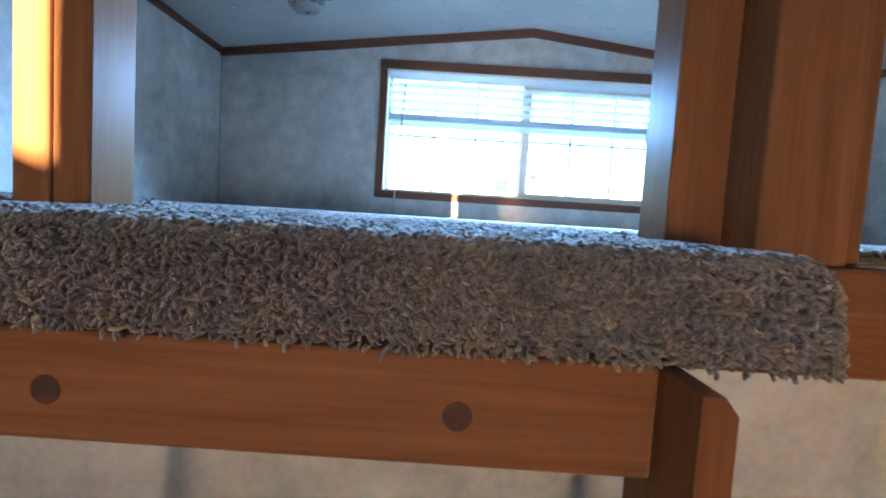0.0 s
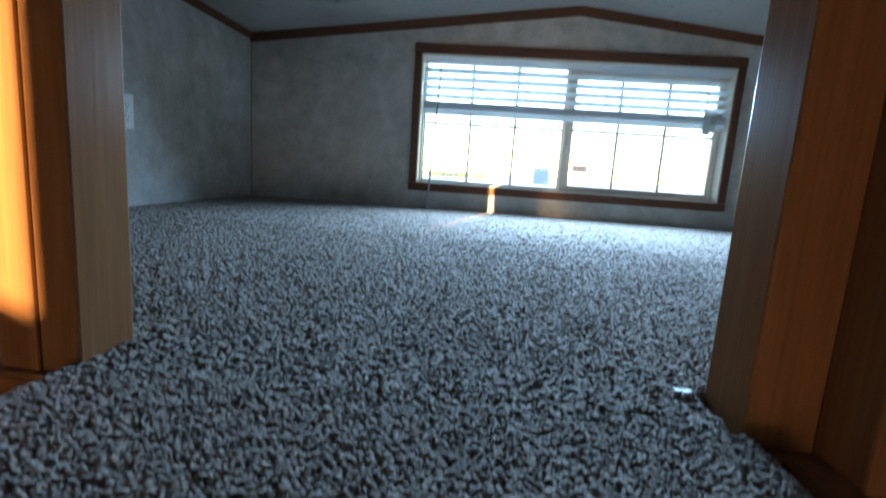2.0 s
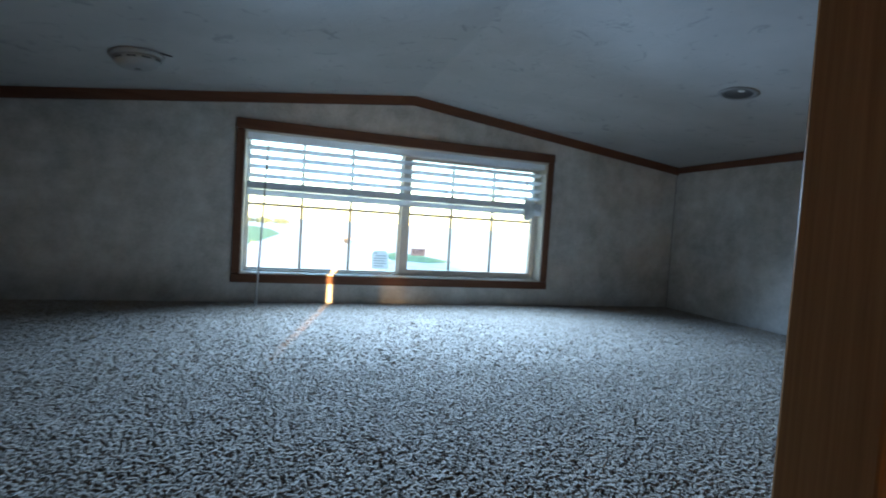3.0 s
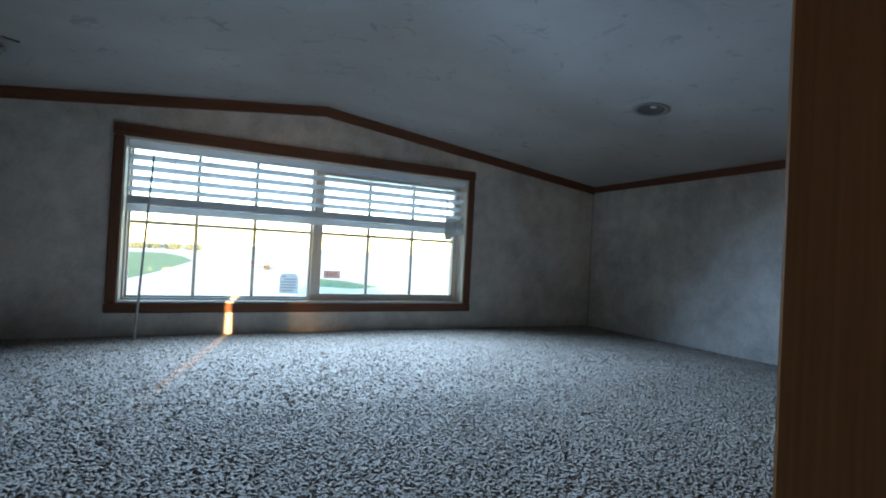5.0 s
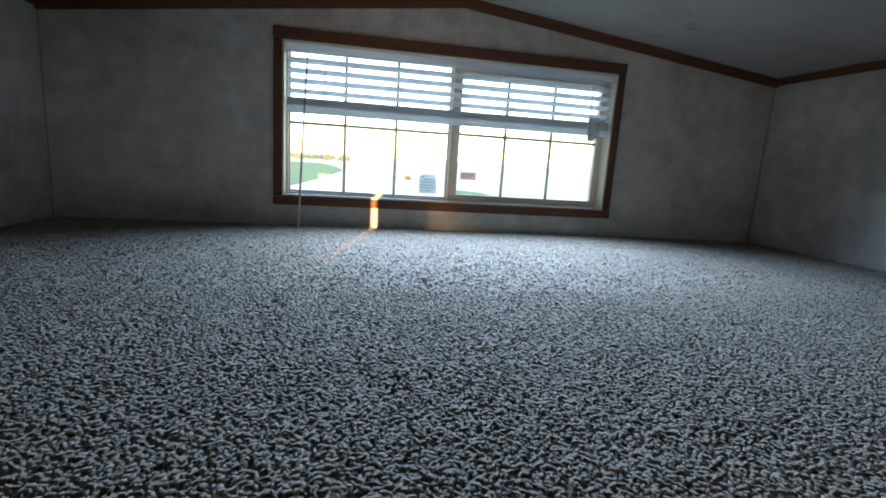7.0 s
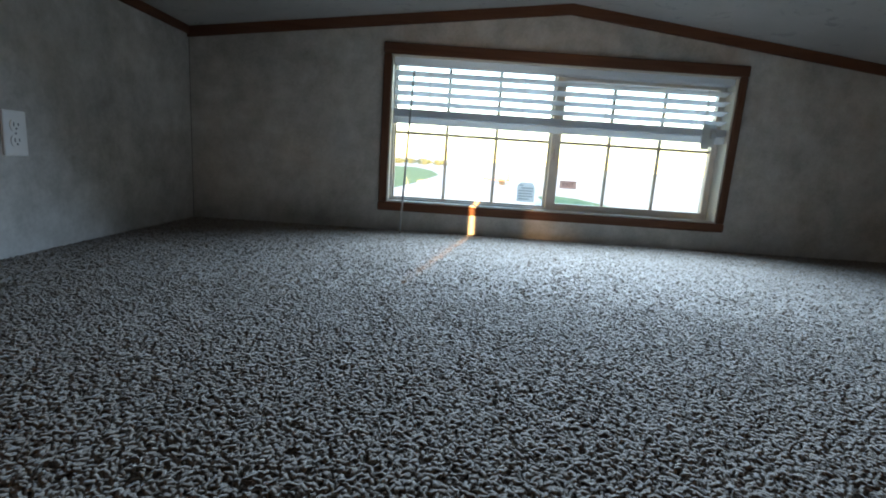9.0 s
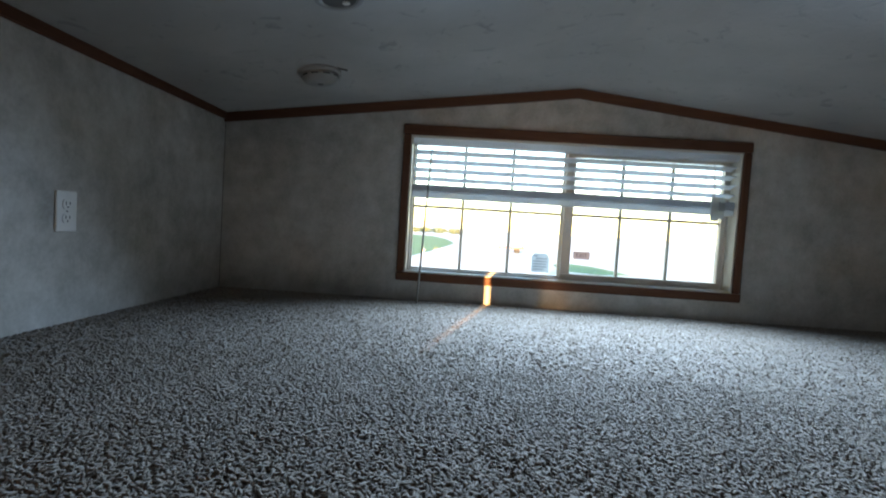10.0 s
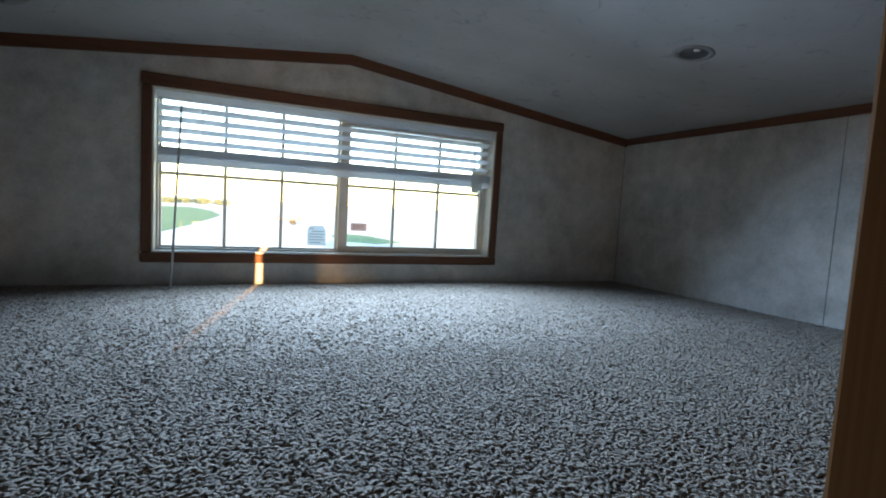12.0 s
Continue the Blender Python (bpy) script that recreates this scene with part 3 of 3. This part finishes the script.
bm = box(LX0 + 0.003, LX1 - 0.003, LF + 0.002, -2.029, LB, DECK - 0.007, 0.016, seg=4)
for v in bm.verts:
    if v.co.y < LF + 0.02:
        v.co.y += float(bulge(v.co.z))
keep(part("ledge_backing", bm, m_carpet), ledge)
carpet = empty("carpet", (XM, -1.0, DECK - 0.011), "grey-brown twist pile carpet on the loft floor", "carpet", kind="structure")
bm = box(XL + 0.001, XR - 0.001, -1.949, -0.001, DECK - 0.0115, DECK - 0.0062)
keep(part("carpet_backing", bm, m_carpet), carpet)
keep(part("carpet_strip", box(0.036, 0.596, -2.0285, -1.9495, DECK - 0.0115, DECK - 0.0062), m_carpet), carpet)

rng = np.random.default_rng(7)


def yarn(points, normals, span, height, radius, name, thing, low=False, cut=False):
    """One curled hump of yarn at each point, lying in a random direction, all in one mesh; low: with fewer bends; cut: standing out, with free ends."""
    n = len(points)
    t = np.cross(normals, rng.normal(0, 1, (n, 3)))
    t /= np.linalg.norm(t, axis=1)[:, None]
    w = np.cross(normals, t)
    S = span * rng.uniform(0.6, 1.4, n)[:, None]
    Hh = height * rng.uniform(0.55, 1.3, n)[:, None]
    R = radius * rng.uniform(0.8, 1.25, n)[:, None]
    bend = rng.normal(0, 0.35, n)[:, None] * S
    lift = rng.uniform(0.1, 0.9, n)[:, None]
    c = [points - normals * 0.002 - t * S * 0.5, points + normals * Hh * 0.8 - t * S * 0.28 + w * bend * 0.5,
         points + normals * Hh + t * S * 0.2 + w * bend, points + normals * Hh * lift + t * S * 0.55 + w * bend * 0.4]
    if cut:
        sag = np.array([[0, 0, -0.0004]])
        c = [points - normals * 0.002, points + normals * Hh * 0.35 + t * S * 0.2, points + normals * Hh * 0.75 + t * S * 0.55 + w * bend * 0.5 + sag * 0.5,
             points + normals * Hh + t * S * 0.95 + w * bend + sag]
    if low:
        c = [c[0], (c[1] + c[2]) / 2 + normals * Hh * 0.1, c[3]]
    k = len(c)
    verts = np.empty((n, 3 * k + 1, 3))
    for ring, s in enumerate((0.9, 1.1, 0.75) if low else (0.7, 1.0, 1.25, 1.0) if cut else (0.9, 1.1, 1.1, 0.7)):
        along = c[min(ring + 1, k - 1)] - c[max(ring - 1, 0)]
        along /= np.linalg.norm(along, axis=1)[:, None]
        a = np.cross(along, w + 0.01)
        a /= np.linalg.norm(a, axis=1)[:, None]
        b = np.cross(along, a)
        for q in range(3):
            g = 2 * math.pi * q / 3 + ring * 0.45
            verts[:, ring * 3 + q] = c[ring] + (a * math.cos(g) + b * math.sin(g)) * R * s
    verts[:, 3 * k] = c[-1] + along * R * 0.7
    tri = []
    for ring in range(k - 1):
        for q in range(3):
            i, j = ring * 3 + q, ring * 3 + (q + 1) % 3
            tri += [(i, j, j + 3), (i, j + 3, i + 3)]
    tri += [(3 * k - 3 + q, 3 * k - 3 + (q + 1) % 3, 3 * k) for q in range(3)]
    tri = np.array(tri)
    faces = (tri[None] + (3 * k + 1) * np.arange(n)[:, None, None]).reshape(-1, 3)
    me = bpy.data.meshes.new(name)
    me.vertices.add(n * (3 * k + 1))
    me.vertices.foreach_set("co", verts.reshape(-1))
    me.loops.add(faces.size)
    me.loops.foreach_set("vertex_index", faces.reshape(-1))
    me.polygons.add(len(faces))
    me.polygons.foreach_set("loop_start", np.arange(0, faces.size, 3))
    me.polygons.foreach_set("use_smooth", np.ones(len(faces), bool))
    me.update(calc_edges=True)
    me.materials.append(m_tuft)
    ob = keep(new(name, me), thing)
    return tagged(ob, "twisted grey-brown carpet yarn", kind="stuff")


def spread(x0, x1, y0, y1, step):
    gx, gy = np.meshgrid(np.arange(x0, x1, step), np.arange(y0, y1, step))
    p = np.stack([gx.ravel(), gy.ravel(), np.full(gx.size, DECK - 0.004)], 1)
    p[:, :2] += rng.uniform(-0.5, 0.5, (len(p), 2)) * step
    p[:, 0] = p[:, 0].clip(x0, x1)
    p[:, 1] = p[:, 1].clip(y0, y1)
    return p


UP = np.array([[0, 0, 1.0]])
near = spread(-0.55, 1.75, -1.948, -1.0, 0.0057)
gate = spread(0.038, 0.594, -2.026, -1.949, 0.0052)
far = np.concatenate([spread(XL + 0.006, XR - 0.006, -1.0, -0.006, 0.0072), spread(XL + 0.006, -0.55, -1.948, -1.0, 0.0072), spread(1.75, XR - 0.006, -1.948, -1.0, 0.0072)])
both = np.concatenate([near, gate])
yarn(both, np.repeat(UP, len(both), 0), 0.0092, 0.0031, 0.0025, "carpet_yarn", carpet)
yarn(far, np.repeat(UP, len(far), 0), 0.0100, 0.0015, 0.0034, "carpet_yarn", carpet, True)

# ledge yarn over the top, the front and both rounded ends
S, BR = 0.0027, 0.02
lo, hi = np.array([LX0, LF, LB - 0.003]), np.array([LX1, -2.026, DECK - 0.004])
sides = []
for axis, level, step in ((2, hi[2], 0.0038), (1, lo[1], S), (0, lo[0], S), (0, hi[0], S)):
    a1, a2 = [q for q in range(3) if q != axis]
    u, v = np.meshgrid(np.arange(lo[a1], hi[a1], step), np.arange(lo[a2], hi[a2], step))
    p = np.empty((u.size, 3))
    p[:, a1], p[:, a2], p[:, axis] = u.ravel(), v.ravel(), level
    p[:, a1] += rng.uniform(-0.5, 0.5, u.size) * step
    p[:, a2] += rng.uniform(-0.5, 0.5, u.size) * step
    sides.append(p)
for p, small in ((sides[0], False), (np.concatenate(sides[1:]), True)):
    core = p.copy()
    core[:, 0] = core[:, 0].clip(lo[0] + BR, hi[0] - BR)
    core[:, 1] = core[:, 1].clip(lo[1] + BR, None)
    core[:, 2] = core[:, 2].clip(None, hi[2] - BR)
    nrm = p - core
    nrm /= np.linalg.norm(nrm, axis=1)[:, None]
    q = core + nrm * BR
    q[:, 1] += bulge(q[:, 2]) * np.clip((-2.12 - q[:, 1]) / 0.06, 0, 1)
    if small:
        yarn(q, nrm, 0.0040, 0.0041, 0.00125, "ledge_yarn", ledge, cut=True)
    else:
        yarn(q, nrm, 0.0066, 0.0028, 0.0020, "ledge_yarn", ledge)

# ---------------- litter on the carpet ----------------
bm = box(0.572, 0.59, -1.962, -1.954, DECK + 0.002, DECK + 0.0045, 0.001)
box(0.578, 0.584, -1.968, -1.960, DECK + 0.003, DECK + 0.006, 0.001, bm)
tagged(part("plastic_chip", bm, m_plate), "small white plastic chip lying on the carpet", "litter")
threads = empty("dark_threads", (0.0, -1.876, DECK), "few frayed dark threads on the carpet", "litter")
for i in range(4):
    a = 0.4 + 0.8 * i
    keep(part("thread", tube((-0.006 + 0.004 * i, -1.876, DECK + 0.001), (-0.006 + 0.004 * i + 0.016 * math.cos(a), -1.876 + 0.006 * math.sin(a), DECK + 0.010), 0.0007, 0.0005, 5), m_dark), threads)

# ---------------- outdoors ----------------
G = -0.6
tagged(part("ground", prism([(-1500, T + 0.0), (1500, T + 0.0), (1500, 3000), (-1500, 3000)], "z", G - 0.5, G), m_gravel), "pale sunlit gravel ground", "ground", kind="structure")


def lawn(poly):
    tagged(part("lawn", prism(poly, "z", G - 0.1, G + 0.03), m_lawn), "green mown lawn beside the gravel", "lawn", kind="structure")


lawn([(-60, 105), (-7.5, 118), (-3.0, 95), (-1.0, 72), (-2.6, 46), (-3.9, 33), (-8, 24), (-60, 20)])
lawn([(6.9, 29.5), (7.3, 35), (8.9, 38), (10.5, 35.5), (11.2, 29.5), (9.0, 28.2)])


def clump_crown(cx, cy, cz, rx, ry, rz, count, size, seed):
    """Many small leaf clumps in an uneven crown."""
    r = random.Random(seed)
    bm = bmesh.new()
    for _ in range(count):
        while True:
            p = Vector((r.uniform(-1, 1), r.uniform(-1, 1), r.uniform(-1, 1)))
            if 0.35 < p.length < 1 and noise.noise(p * 2.2 + Vector((seed, 0, 0))) > -0.22:
                break
        c = Vector((cx + p.x * rx, cy + p.y * ry, cz + p.z * rz))
        m = Matrix.Translation(c) @ Euler((r.uniform(0, 6), r.uniform(0, 6), r.uniform(0, 6))).to_matrix().to_4x4()
        s = size * r.uniform(0.6, 1.4)
        vs = [bm.verts.new(m @ Vector(q)) for q in ((-s, 0, 0), (0, -s * 0.5, 0.1 * s), (s, 0, 0), (0, s * 0.5, 0.1 * s))]
        bm.faces.new(vs[:3]), bm.faces.new((vs[0], vs[2], vs[3]))
    return bm


hr = random.Random(3)
for i, x in enumerate((-34, -29.5, -24, -18.5, -14.0, -8.5, -2.5)):
    y, w, h = 175 + hr.uniform(-4, 4), hr.uniform(2.4, 3.4), hr.uniform(0.7, 1.1)
    shrub = empty("shrub", (x, y, G), "low green shrub at the far end of the ground", "shrub", "far shrubs")
    keep(part("trunk", tube((x, y, G), (x, y, G + h), 0.12, 0.05, 6), m_bark), shrub)
    keep(part("crown", clump_crown(x, y, G + h, w, 1.5, h, 420, 0.3, i), m_leaf), shrub)
tx, ty = -19.5, 140
tree = empty("tree", (tx, ty, G), "bare-limbed tree with sparse autumn leaves", "tree")
bm = tube((tx, ty, G), (tx + 0.1, ty, G + 2.6), 0.22, 0.12, 8)
for i in range(7):
    a = i * 0.9
    tube((tx + 0.1, ty, G + 1.8 + 0.15 * i), (tx + 1.3 * math.cos(a), ty + 1.3 * math.sin(a), G + 3.6 + 0.3 * i), 0.07, 0.02, 6, bm)
keep(part("trunk", bm, m_bark), tree)
keep(part("crown", clump_crown(tx, ty, G + 4.2, 2.2, 2.2, 1.9, 700, 0.22, 21), m_autumn), tree)

# a low flat trailer far out on the gravel
trailer = empty("trailer", (5.6, 52, G), "low red flatbed trailer parked on the gravel", "trailer")
keep(part("bed", box(4.4, 7.2, 51.2, 52.8, G + 0.44, G + 0.62, 0.02), m_rust), trailer)
keep(part("drawbar", box(3.5, 4.4, 51.95, 52.05, G + 0.5, G + 0.57, 0.01), m_rust), trailer)
keep(part("jack", box(3.55, 3.65, 51.95, 52.05, G, G + 1.1, 0.01), m_steel), trailer)
for x in (7.05, 4.5):
    keep(part("headboard", box(x, x + 0.08, 51.2, 52.8, G + 0.6, G + (1.25 if x > 6 else 0.95), 0.01), m_steel), trailer)
for y in (51.1, 52.7):
    wheel = keep(part("wheel", tube((6.4, y, G + 0.26), (6.4, y + 0.2, G + 0.26), 0.26, 0.26, 18), m_tyre, label="black trailer wheel"), trailer)
